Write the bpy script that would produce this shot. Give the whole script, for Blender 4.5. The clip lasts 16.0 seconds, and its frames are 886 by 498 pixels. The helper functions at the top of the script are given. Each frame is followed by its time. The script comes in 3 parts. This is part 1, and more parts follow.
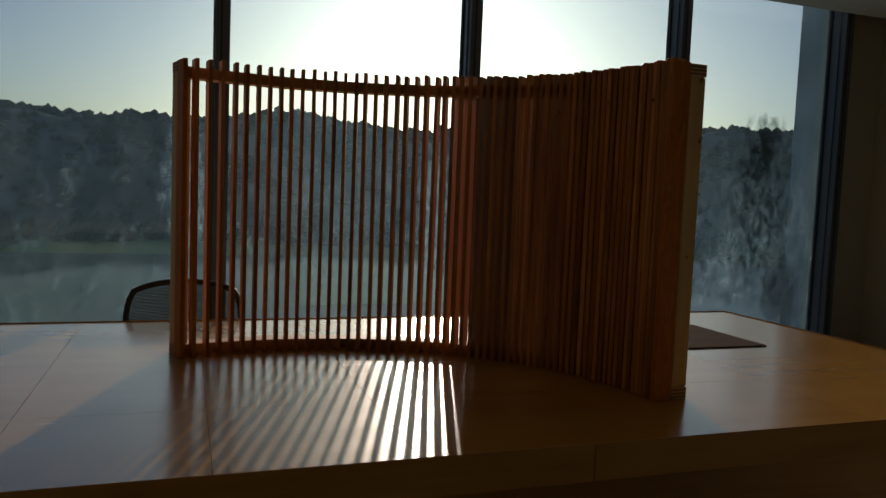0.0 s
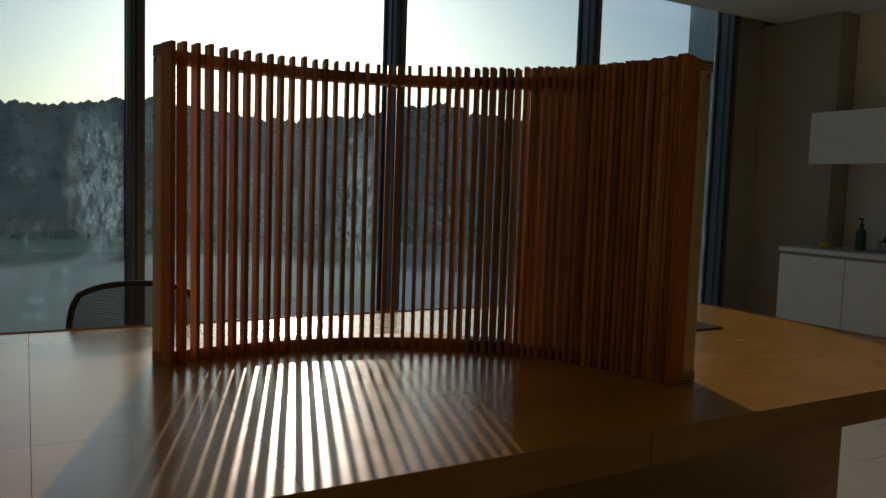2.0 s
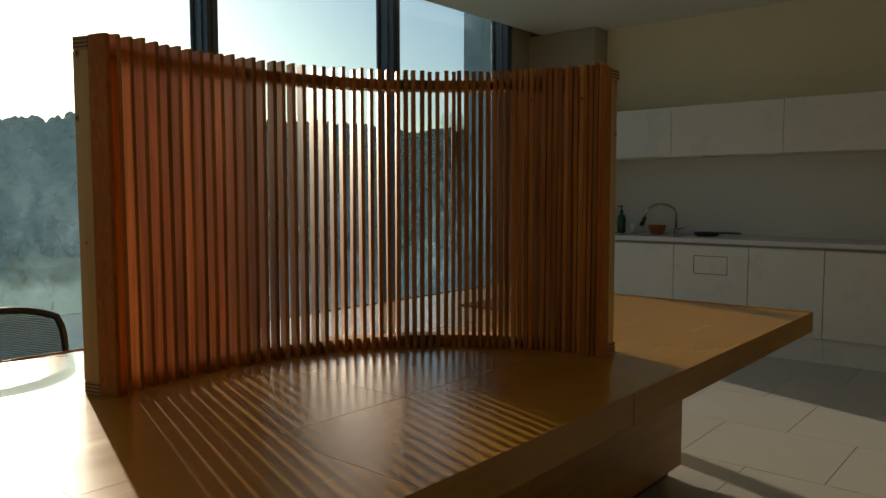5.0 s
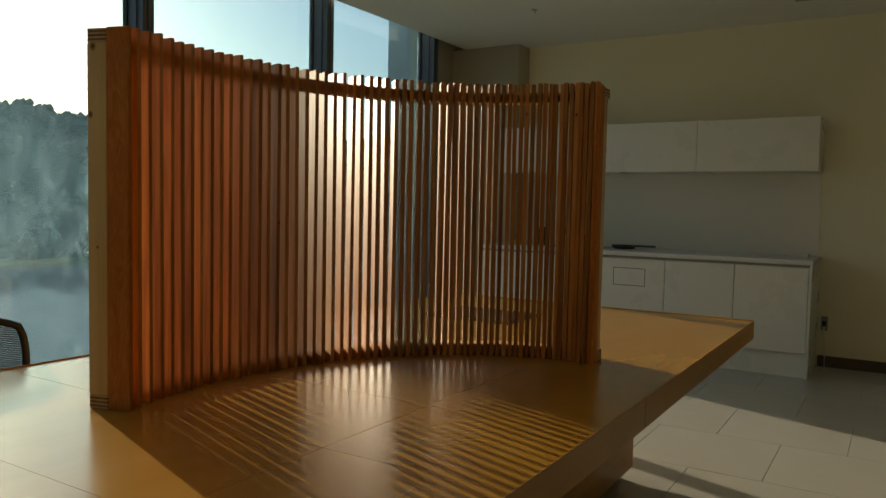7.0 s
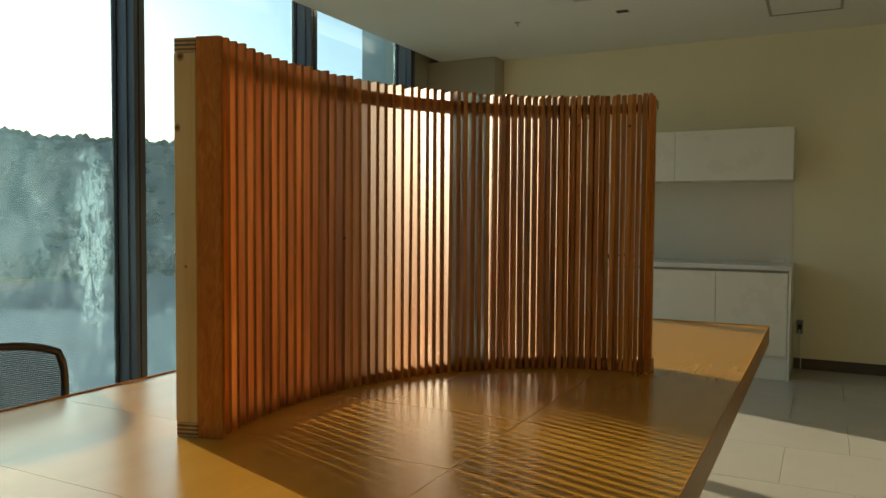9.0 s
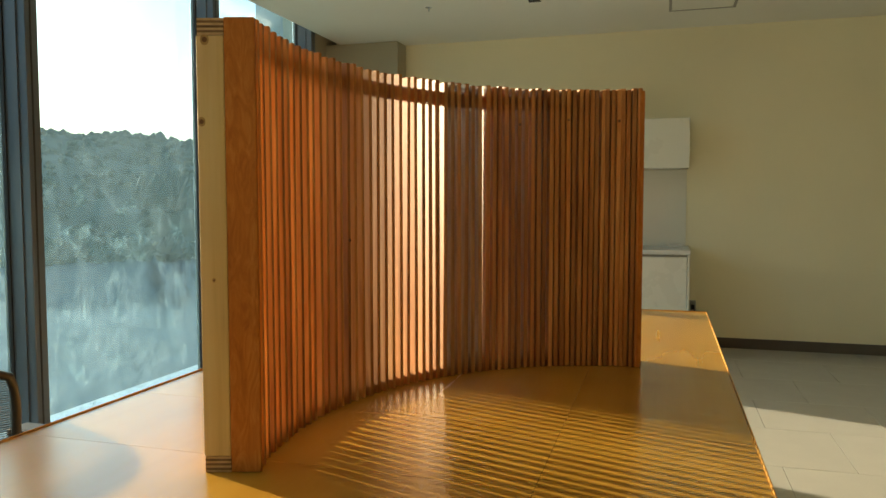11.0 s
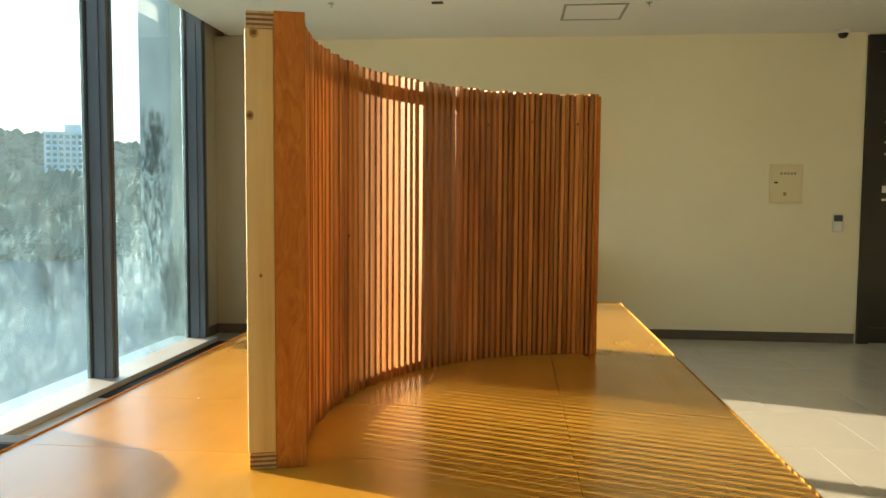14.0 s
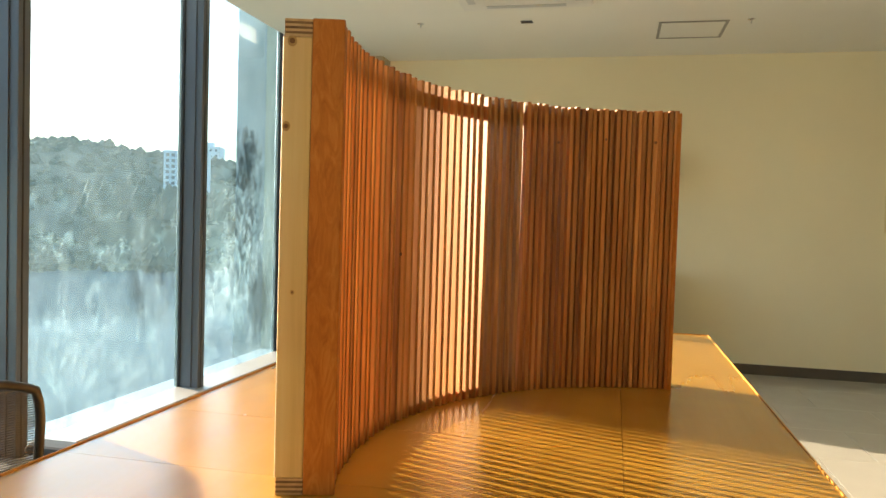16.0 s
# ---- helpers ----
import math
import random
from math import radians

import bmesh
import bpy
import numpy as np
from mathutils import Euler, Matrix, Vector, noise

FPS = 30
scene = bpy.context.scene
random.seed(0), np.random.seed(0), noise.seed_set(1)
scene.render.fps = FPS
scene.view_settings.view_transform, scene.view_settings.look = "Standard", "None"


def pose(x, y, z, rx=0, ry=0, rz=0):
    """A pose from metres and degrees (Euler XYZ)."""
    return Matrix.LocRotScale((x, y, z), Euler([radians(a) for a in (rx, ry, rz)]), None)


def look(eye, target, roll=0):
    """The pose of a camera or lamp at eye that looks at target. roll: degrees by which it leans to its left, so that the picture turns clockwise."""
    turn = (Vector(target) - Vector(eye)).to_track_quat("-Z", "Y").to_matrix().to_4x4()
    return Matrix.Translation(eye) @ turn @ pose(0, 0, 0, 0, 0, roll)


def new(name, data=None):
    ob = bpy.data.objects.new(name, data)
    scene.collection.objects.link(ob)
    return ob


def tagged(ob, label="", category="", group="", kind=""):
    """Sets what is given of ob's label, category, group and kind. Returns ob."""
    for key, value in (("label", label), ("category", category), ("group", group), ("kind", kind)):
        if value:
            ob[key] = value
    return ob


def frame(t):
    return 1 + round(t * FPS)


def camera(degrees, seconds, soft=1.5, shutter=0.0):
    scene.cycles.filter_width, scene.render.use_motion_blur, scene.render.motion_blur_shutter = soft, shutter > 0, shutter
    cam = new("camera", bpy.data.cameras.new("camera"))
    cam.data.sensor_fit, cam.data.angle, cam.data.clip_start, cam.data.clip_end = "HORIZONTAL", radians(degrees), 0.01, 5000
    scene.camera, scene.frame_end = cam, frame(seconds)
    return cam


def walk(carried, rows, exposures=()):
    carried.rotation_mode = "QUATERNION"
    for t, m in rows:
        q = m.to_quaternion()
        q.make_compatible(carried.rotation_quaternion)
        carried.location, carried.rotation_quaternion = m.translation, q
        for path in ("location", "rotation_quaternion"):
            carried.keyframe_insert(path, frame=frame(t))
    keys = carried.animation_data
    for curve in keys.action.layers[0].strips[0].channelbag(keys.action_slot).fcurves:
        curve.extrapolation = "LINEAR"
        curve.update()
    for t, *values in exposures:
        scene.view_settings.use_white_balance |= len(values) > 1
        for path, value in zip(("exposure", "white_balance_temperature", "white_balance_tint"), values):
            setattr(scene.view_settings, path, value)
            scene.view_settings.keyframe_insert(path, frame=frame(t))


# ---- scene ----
cam = camera(61.6, 16.0)
PATH = [
    (0, (0.066, 0.229, 1.23), (0.721, 2.113, 1.081), 2.3),
    (0.5, (-0.033, 0.271, 1.234), (0.691, 2.128, 1.07), 1.8),
    (1, (-0.162, 0.309, 1.229), (0.713, 2.101, 1.078), 1.7),
    (1.5, (-0.235, 0.366, 1.219), (0.696, 2.13, 1.064), 1.8),
    (2, (-0.269, 0.42, 1.22), (0.71, 2.157, 1.061), 1.9),
    (2.5, (-0.36, 0.468, 1.224), (0.735, 2.132, 1.038), 1.8),
    (3, (-0.46, 0.503, 1.225), (0.745, 2.092, 1.072), 1.4),
    (3.5, (-0.493, 0.547, 1.226), (0.731, 2.124, 1.104), 2.2),
    (4, (-0.568, 0.619, 1.205), (0.812, 2.062, 1.083), 1.9),
    (6.3, (-0.88, 0.882, 1.21), (0.705, 2.096, 1.087), 0.6),
    (6.5, (-0.878, 0.91, 1.2), (0.73, 2.094, 1.096), 1.6),
    (7, (-0.959, 0.992, 1.202), (0.741, 2.039, 1.086), 1.2),
    (7.5, (-1.001, 1.075, 1.199), (0.71, 2.106, 1.109), 0.4),
    (8, (-1.025, 1.137, 1.202), (0.669, 2.197, 1.12), 1.6),
    (8.5, (-1.096, 1.235, 1.203), (0.663, 2.181, 1.108), 0.8),
    (9, (-1.105, 1.307, 1.2), (0.674, 2.219, 1.118), 0.4),
    (9.5, (-1.144, 1.358, 1.205), (0.676, 2.182, 1.115), 0.9),
    (9.7, (-1.135, 1.426, 1.213), (0.713, 2.184, 1.113), 0.2),
    (11.8, (-1.207, 1.745, 1.24), (0.725, 2.246, 1.108), 1.7),
    (12, (-1.226, 1.756, 1.234), (0.711, 2.235, 1.096), 2.5),
    (12.5, (-1.236, 1.871, 1.244), (0.733, 2.188, 1.099), 1.3),
    (13, (-1.262, 1.908, 1.232), (0.704, 2.264, 1.128), 0.2),
    (13.5, (-1.264, 1.981, 1.241), (0.719, 2.212, 1.121), 0.9),
    (14, (-1.279, 2.034, 1.234), (0.707, 2.227, 1.105), 0.4),
    (14.5, (-1.288, 2.05, 1.23), (0.7, 2.23, 1.104), 0.7),
    (15, (-1.291, 2.044, 1.23), (0.696, 2.24, 1.11), 1.2),
    (15.5, (-1.272, 2.03, 1.231), (0.7, 2.329, 1.087), 0.2),
    (16, (-1.174, 1.948, 1.228), (0.773, 2.397, 1.153), 1.7),
]
# exposure follows the clip's own automatic brightness
walk(cam, [(t, look(eye, target, roll)) for t, eye, target, roll in PATH],
     exposures=[(0, -1.12, 6700, 24), (2.0, -0.92, 6670, 22), (3.0, -0.68, 6700, 20), (4.0, -0.52, 6800, 15), (6.3, 0.05, 7200, 14), (6.6, 0.05, 7200, 13), (7.0, 0.05, 7250, 9),
                (7.6, 0.55, 7300, 6), (9.0, 0.76, 7350, 6), (12.0, 1.78, 7550, 6), (13.0, 1.85, 7550, 7), (14.0, 2.02, 7700, 11), (15.0, 2.2, 7650, 14), (16.0, 2.2, 7550, 16)])

# ---- light ----
SUN_AZ, SUN_EL = 71.8, 10.2          # degrees from +x, above the horizon
world = bpy.data.worlds.new("sky")
scene.world = world
world.use_nodes = True
wn = world.node_tree.nodes
sky = wn.new("ShaderNodeTexSky")
sky.sky_type = "NISHITA"
sky.sun_disc = False
sky.sun_elevation = radians(SUN_EL)
sky.sun_rotation = radians(90 - SUN_AZ)
sky.dust_density = 2.2
sky.ozone_density = 1.2
sky.altitude = 60
wn["Background"].inputs["Strength"].default_value = 0.15
world.node_tree.links.new(sky.outputs[0], wn["Background"].inputs["Color"])

sun = new("sun", bpy.data.lights.new("sun", "SUN"))
sun.data.energy, sun.data.angle, sun.data.color = 4.8, radians(0.6), (1.0, 0.88, 0.68)
ce = math.cos(radians(SUN_EL))
SUN_DIR = Vector((ce * math.cos(radians(SUN_AZ)), ce * math.sin(radians(SUN_AZ)), math.sin(radians(SUN_EL))))
sun.matrix_world = look((SUN_DIR * 30)[:], (0, 0, 0))

# ---- materials ----
def material(name, base, rough=0.5, metal=0.0, spec=0.5):
    m = bpy.data.materials.new(name)
    m.use_nodes = True
    p = m.node_tree.nodes["Principled BSDF"]
    p.inputs["Base Color"].default_value = (*base, 1)
    p.inputs["Roughness"].default_value = rough
    p.inputs["Metallic"].default_value = metal
    p.inputs["Specular IOR Level"].default_value = spec
    return m


def node(m, kind, **values):
    n = m.node_tree.nodes.new(kind)
    for k, v in values.items():
        n.inputs[k].default_value = v
    return n


def link(m, a, b):
    m.node_tree.links.new(a, b)


def ramp(m, source, stops):
    r = node(m, "ShaderNodeValToRGB")
    while len(r.color_ramp.elements) < len(stops):
        r.color_ramp.elements.new(0.5)
    for e, (p, c) in zip(r.color_ramp.elements, stops):
        e.position, e.color = p, (*c, 1)
    link(m, source, r.inputs[0])
    return r.outputs[0]


def coords(m, scale=(1, 1, 1), kind="Object"):
    tc, mp = node(m, "ShaderNodeTexCoord"), node(m, "ShaderNodeMapping")
    mp.inputs["Scale"].default_value = scale
    link(m, tc.outputs[kind], mp.inputs["Vector"])
    return mp.outputs[0]


def noise_of(m, vec, scale, detail=4.0, rough=0.55, distortion=0.0):
    n = node(m, "ShaderNodeTexNoise", Scale=scale, Detail=detail, Roughness=rough, Distortion=distortion)
    link(m, vec, n.inputs["Vector"])
    return n.outputs[0]


def bump(m, height, strength, distance=0.002):
    b = node(m, "ShaderNodeBump", Strength=strength, Distance=distance)
    link(m, height, b.inputs["Height"])
    link(m, b.outputs[0], m.node_tree.nodes["Principled BSDF"].inputs["Normal"])


def mix(m, fac, a, b, blend="MIX"):
    x = node(m, "ShaderNodeMix")
    x.data_type, x.blend_type = "RGBA", blend
    for s, v in ((x.inputs[0], fac), (x.inputs[6], a), (x.inputs[7], b)):
        if isinstance(v, (int, float)):
            s.default_value = v
        elif isinstance(v, tuple):
            s.default_value = (*v, 1)
        else:
            link(m, v, s)
    return x.outputs[2]


def painted(name, base, rough=0.55, vary=0.06, scale=2.5, grain=260.0, relief=0.15, metal=0.0):
    """Paint, laminate or metal: two scales of variation and a fine relief."""
    m = material(name, base, rough, metal)
    v = coords(m)
    p = m.node_tree.nodes["Principled BSDF"]
    lo = tuple(max(0, c * (1 - vary)) for c in base)
    hi = tuple(min(1, c * (1 + vary)) for c in base)
    big = ramp(m, noise_of(m, v, scale), [(0.3, lo), (0.7, hi)])
    fine = noise_of(m, v, grain, 2)
    link(m, mix(m, 0.06, big, fine, "OVERLAY"), p.inputs["Base Color"])
    r = node(m, "ShaderNodeMapRange")
    link(m, noise_of(m, v, scale * 3), r.inputs[0])
    r.inputs[3].default_value, r.inputs[4].default_value = max(0.03, rough - 0.08), min(1, rough + 0.1)
    link(m, r.outputs[0], p.inputs["Roughness"])
    bump(m, fine, relief, 0.0006)
    return m


def wood(name, dark, mid, light, rough=0.5, along="z", tint=0.0, grain=1.0, swirl=0.6, spec=0.5, relief=0.25):
    """Wood with long grain; each board differs by Object Info's Random."""
    m = material(name, mid, rough, 0.0, spec)
    p = m.node_tree.nodes["Principled BSDF"]
    oi = node(m, "ShaderNodeObjectInfo")
    tc = node(m, "ShaderNodeTexCoord")
    off = node(m, "ShaderNodeVectorMath")
    off.operation = "MULTIPLY_ADD"
    link(m, oi.outputs["Random"], off.inputs[0])
    off.inputs[1].default_value = (7.3, 4.1, 9.7)
    link(m, tc.outputs["Object"], off.inputs[2])
    mp = node(m, "ShaderNodeMapping")
    mp.inputs["Scale"].default_value = {"z": (38, 38, 1.6), "x": (1.6, 30, 30), "y": (30, 1.6, 30), "figure": (42, 42, 11)}[along]
    link(m, off.outputs[0], mp.inputs["Vector"])
    g = noise_of(m, mp.outputs[0], 1.0 * grain, 6, 0.62, swirl)
    broad = noise_of(m, off.outputs[0], 3.0, 3)
    col = ramp(m, g, [(0.28, dark), (0.5, mid), (0.74, light)])
    col = mix(m, 0.25, col, broad, "OVERLAY")
    hs = node(m, "ShaderNodeHueSaturation")
    link(m, col, hs.inputs["Color"])
    rng = node(m, "ShaderNodeMapRange")
    link(m, oi.outputs["Random"], rng.inputs[0])
    rng.inputs[3].default_value, rng.inputs[4].default_value = 1.0 - tint, 1.0 + tint
    link(m, rng.outputs[0], hs.inputs["Value"])
    link(m, hs.outputs[0], p.inputs["Base Color"])
    rr = node(m, "ShaderNodeMapRange")
    link(m, g, rr.inputs[0])
    rr.inputs[3].default_value, rr.inputs[4].default_value = max(0.05, rough - 0.1), min(1, rough + 0.1)
    link(m, rr.outputs[0], p.inputs["Roughness"])
    bump(m, g, relief, 0.0008)
    return m


CREAM = painted("cream_wall_paint", (0.88, 0.82, 0.60), 0.75, 0.035, 0.9, 320, 0.2)
CEIL = painted("ceiling_paint", (0.80, 0.80, 0.74), 0.85, 0.03, 0.8, 200, 0.2)
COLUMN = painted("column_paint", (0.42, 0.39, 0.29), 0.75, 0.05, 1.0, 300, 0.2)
SKIRT = painted("skirting_vinyl", (0.10, 0.085, 0.07), 0.5, 0.1, 3)
TILE = painted("porcelain_tile", (0.52, 0.52, 0.48), 0.22, 0.05, 1.7, 140, 0.05)
GROUT = painted("grout", (0.30, 0.29, 0.26), 0.9, 0.1, 9)
ALU = painted("grey_blue_aluminium", (0.105, 0.125, 0.15), 0.42, 0.08, 2.0, 500, 0.08, 0.35)
GASKET = painted("black_gasket", (0.015, 0.016, 0.018), 0.6, 0.2, 5)
FRAME_GREY = painted("grey_frame_metal", (0.30, 0.30, 0.27), 0.5, 0.06, 3)
SILL = painted("sill_metal", (0.55, 0.57, 0.58), 0.38, 0.06, 2.2, 400, 0.1, 0.25)
GRILLE = painted("dark_grille_metal", (0.05, 0.045, 0.04), 0.45, 0.15, 4, 400, 0.1, 0.5)
WHITE_LAM = painted("white_laminate", (0.79, 0.79, 0.72), 0.28, 0.02, 1.5, 300, 0.04)
SPLASH = painted("glossy_splashback", (0.74, 0.74, 0.67), 0.2, 0.02, 1.5, 300, 0.03)
WORKTOP = painted("pale_worktop", (0.70, 0.71, 0.70), 0.3, 0.05, 4, 120, 0.05)
STEEL = painted("brushed_steel", (0.55, 0.56, 0.57), 0.25, 0.06, 6, 600, 0.08, 1.0)
BLACK = painted("black_plastic", (0.02, 0.021, 0.023), 0.45, 0.15, 5, 500, 0.15)
DOOR_BLACK = painted("black_door_metal", (0.010, 0.009, 0.009), 0.3, 0.15, 2, 300, 0.05)
IVORY = painted("ivory_steel", (0.80, 0.70, 0.45), 0.45, 0.03, 4)
WHITE_PL = painted("white_plastic", (0.75, 0.75, 0.72), 0.4, 0.03, 5)
SCREEN_GREY = painted("grey_display", (0.06, 0.065, 0.07), 0.2, 0.1, 8)
INK = painted("brown_print", (0.36, 0.29, 0.17), 0.7, 0.1, 20)
GREEN_GLASS = painted("green_bottle", (0.03, 0.10, 0.05), 0.2, 0.1, 12)
YELLOW = painted("yellow_sponge", (0.62, 0.46, 0.08), 0.9, 0.15, 30, 150, 0.6)
ORANGE = painted("orange_plastic", (0.55, 0.17, 0.05), 0.45, 0.1, 10)
CONCRETE = painted("stained_concrete", (0.34, 0.37, 0.39), 0.85, 0.25, 2.5, 60, 0.5)
RED_SLAT = wood("red_cedar_slat", (0.25, 0.083, 0.022), (0.47, 0.192, 0.050), (0.64, 0.34, 0.13), 0.5, "z", 0.24, 1.0, 0.6, 0.4)
RED_BOARD = wood("reddish_plywood_face", (0.38, 0.118, 0.022), (0.50, 0.172, 0.034), (0.61, 0.25, 0.062), 0.58, "figure", 0.05, 1.0, 2.0, 0.25)
PINE = wood("pale_pine", (0.50, 0.33, 0.14), (0.66, 0.47, 0.22), (0.74, 0.57, 0.31), 0.55, "z", 0.04, 0.45)
KNOT = wood("dark_pine_knot", (0.07, 0.03, 0.012), (0.16, 0.07, 0.025), (0.26, 0.12, 0.05), 0.6, "z", 0.0)
KNOT_RING = wood("pine_knot_ring", (0.34, 0.18, 0.06), (0.46, 0.27, 0.10), (0.56, 0.36, 0.15), 0.6, "z", 0.0)
PLY_LIGHT = wood("plywood_veneer", (0.42, 0.26, 0.12), (0.56, 0.38, 0.20), (0.66, 0.48, 0.28), 0.6, "x", 0.05)
PLY_DARK = wood("plywood_glue_veneer", (0.12, 0.06, 0.03), (0.20, 0.11, 0.05), (0.28, 0.16, 0.08), 0.7, "x", 0.05)
OAK = wood("honey_table_laminate", (0.50, 0.255, 0.034), (0.53, 0.275, 0.040), (0.555, 0.293, 0.048), 0.24, "x", 0.03, 0.3, 0.6, 0.6, 0.015)
OAK.node_tree.nodes["Principled BSDF"].inputs["Coat Weight"].default_value = 0.65
OAK.node_tree.nodes["Principled BSDF"].inputs["Coat Roughness"].default_value = 0.2
OAK_EDGE = wood("honey_edge_band", (0.38, 0.18, 0.035), (0.46, 0.23, 0.045), (0.54, 0.29, 0.07), 0.4, "x", 0.0, 0.5)
DARK_BOARD = wood("dark_leather", (0.022, 0.010, 0.005), (0.036, 0.017, 0.008), (0.05, 0.025, 0.011), 0.95, "x", 0.0, 1.0, 0.6, 0.05)


def glass_material():
    """Clear pane under a film of dried drips, smears and dust; its even part paints in distant haze."""
    m = bpy.data.materials.new("dirty_window_glass")
    m.use_nodes = True
    nt = m.node_tree
    nt.nodes.remove(nt.nodes["Principled BSDF"])
    out = nt.nodes["Material Output"]
    clear = node(m, "ShaderNodeBsdfTransparent")
    clear.inputs[0].default_value = (0.80, 0.91, 0.96, 1)
    gloss = node(m, "ShaderNodeBsdfGlossy", Roughness=0.03)
    fres = node(m, "ShaderNodeLayerWeight", Blend=0.5)
    power = node(m, "ShaderNodeMath")
    power.operation = "POWER"
    link(m, fres.outputs["Facing"], power.inputs[0]); power.inputs[1].default_value = 5.0
    gain = node(m, "ShaderNodeMath")
    gain.operation = "MULTIPLY_ADD"
    link(m, power.outputs[0], gain.inputs[0]); gain.inputs[1].default_value = 0.9; gain.inputs[2].default_value = 0.03
    dust_haze = node(m, "ShaderNodeBsdfTranslucent")
    dust_haze.inputs[0].default_value = (0.34, 0.48, 0.55, 1)
    pale = node(m, "ShaderNodeBsdfDiffuse")
    pale.inputs[0].default_value = (0.26, 0.40, 0.48, 1)
    film = node(m, "ShaderNodeMixShader")
    film.inputs[0].default_value = 0.3
    link(m, dust_haze.outputs[0], film.inputs[1])
    link(m, pale.outputs[0], film.inputs[2])
    world_v = coords(m, (1, 1, 1))
    smear = ramp(m, noise_of(m, coords(m, (1, 1, 0.7)), 11.0, 12, 0.78, 0.4), [(0.55, (0, 0, 0)), (0.60, (1, 1, 1))])
    drips = ramp(m, noise_of(m, coords(m, (30, 30, 12)), 1.0, 9, 0.7, 1.2), [(0.54, (0, 0, 0)), (0.62, (1, 1, 1))])
    patch = ramp(m, noise_of(m, coords(m, (1, 1, 1)), 1.1, 3), [(0.42, (0, 0, 0)), (0.62, (1, 1, 1))])
    sep = node(m, "ShaderNodeSeparateXYZ")
    link(m, world_v, sep.inputs[0])
    height = node(m, "ShaderNodeMapRange")        # splashes reach up to about 1.7 m
    link(m, sep.outputs["Z"], height.inputs[0])
    height.inputs[1].default_value, height.inputs[2].default_value = 1.62, 1.05
    height.inputs[3].default_value, height.inputs[4].default_value = 0.0, 1.0
    a = node(m, "ShaderNodeMath")
    a.operation = "MULTIPLY"
    link(m, drips, a.inputs[0]); link(m, patch, a.inputs[1])
    b = node(m, "ShaderNodeMath")
    b.operation = "MULTIPLY_ADD"
    link(m, smear, b.inputs[0]); b.inputs[1].default_value = 0.9; link(m, a.outputs[0], b.inputs[2])
    c = node(m, "ShaderNodeMath")
    c.operation = "MULTIPLY"
    link(m, b.outputs[0], c.inputs[0]); link(m, height.outputs[0], c.inputs[1])
    d = node(m, "ShaderNodeMath")
    d.operation = "MULTIPLY_ADD"
    d.use_clamp = True
    # the constant 0.09 is an even pale veil that imitates haze over the hills
    link(m, c.outputs[0], d.inputs[0]); d.inputs[1].default_value = 0.17; d.inputs[2].default_value = 0.09
    run = ramp(m, noise_of(m, coords(m, (44, 44, 20)), 1.0, 8, 0.7, 2.0), [(0.57, (0, 0, 0)), (0.63, (1, 1, 1))])
    blot = ramp(m, noise_of(m, coords(m, (1, 1, 0.8)), 2.1, 6, 0.6, 1.0), [(0.48, (0, 0, 0)), (0.6, (1, 1, 1))])
    e = node(m, "ShaderNodeMath")
    e.operation = "MULTIPLY"
    link(m, run, e.inputs[0]); link(m, blot, e.inputs[1])
    g = node(m, "ShaderNodeMath")
    g.operation = "MULTIPLY"
    link(m, e.outputs[0], g.inputs[0]); link(m, height.outputs[0], g.inputs[1])

    def splash_or_glare(x, z, wx, wz, grain, gain):
        """A ragged patch round one spot of the window: dried splashes, or a plain veil without grain."""
        mp = node(m, "ShaderNodeMapping")
        mp.inputs["Location"].default_value = (-x / wx, 0, -z / wz)
        mp.inputs["Scale"].default_value = (1 / wx, 0, 1 / wz)
        link(m, world_v, mp.inputs["Vector"])
        far = node(m, "ShaderNodeVectorMath")
        far.operation = "LENGTH"
        link(m, mp.outputs[0], far.inputs[0])
        ragged = node(m, "ShaderNodeMath")
        ragged.operation = "MULTIPLY_ADD"
        link(m, noise_of(m, coords(m, (9, 9, 5)), 1.0, 8, 0.7, 0.8), ragged.inputs[0])
        ragged.inputs[1].default_value = 1.6
        link(m, far.outputs["Value"], ragged.inputs[2])
        fade = node(m, "ShaderNodeMapRange")
        link(m, ragged.outputs[0], fade.inputs[0])
        fade.inputs[1].default_value, fade.inputs[2].default_value = 1.75, 1.25
        fade.inputs[3].default_value, fade.inputs[4].default_value = 0.0, gain
        if grain is None:
            return fade.outputs[0]
        streak = ramp(m, noise_of(m, coords(m, grain), 1.0, 8, 0.7, 1.0), [(0.43, (0, 0, 0)), (0.56, (1, 1, 1))])
        v = node(m, "ShaderNodeMath")
        v.operation = "MULTIPLY"
        link(m, fade.outputs[0], v.inputs[0]); link(m, streak, v.inputs[1])
        return v.outputs[0]

    def plus(a, b):
        v = node(m, "ShaderNodeMath")
        v.operation = "ADD"
        v.use_clamp = True
        link(m, a, v.inputs[0]); link(m, b, v.inputs[1])
        return v.outputs[0]

    white = plus(plus(d.outputs[0], splash_or_glare(1.57, 1.05, 0.15, 0.62, (30, 30, 12), 0.55)), splash_or_glare(0.08, 1.2, 0.17, 0.5, (40, 40, 14), 0.42))
    # broad streakless veil: the whitish glare towards the sun, painted as pale film
    white = plus(white, splash_or_glare(0.95, 1.3, 0.75, 0.7, None, 0.14))
    white = plus(white, splash_or_glare(2.6, 0.5, 0.9, 0.6, (34, 34, 15), 0.06))
    white = plus(white, splash_or_glare(4.0, 0.75, 0.5, 0.5, (30, 30, 16), 0.14))
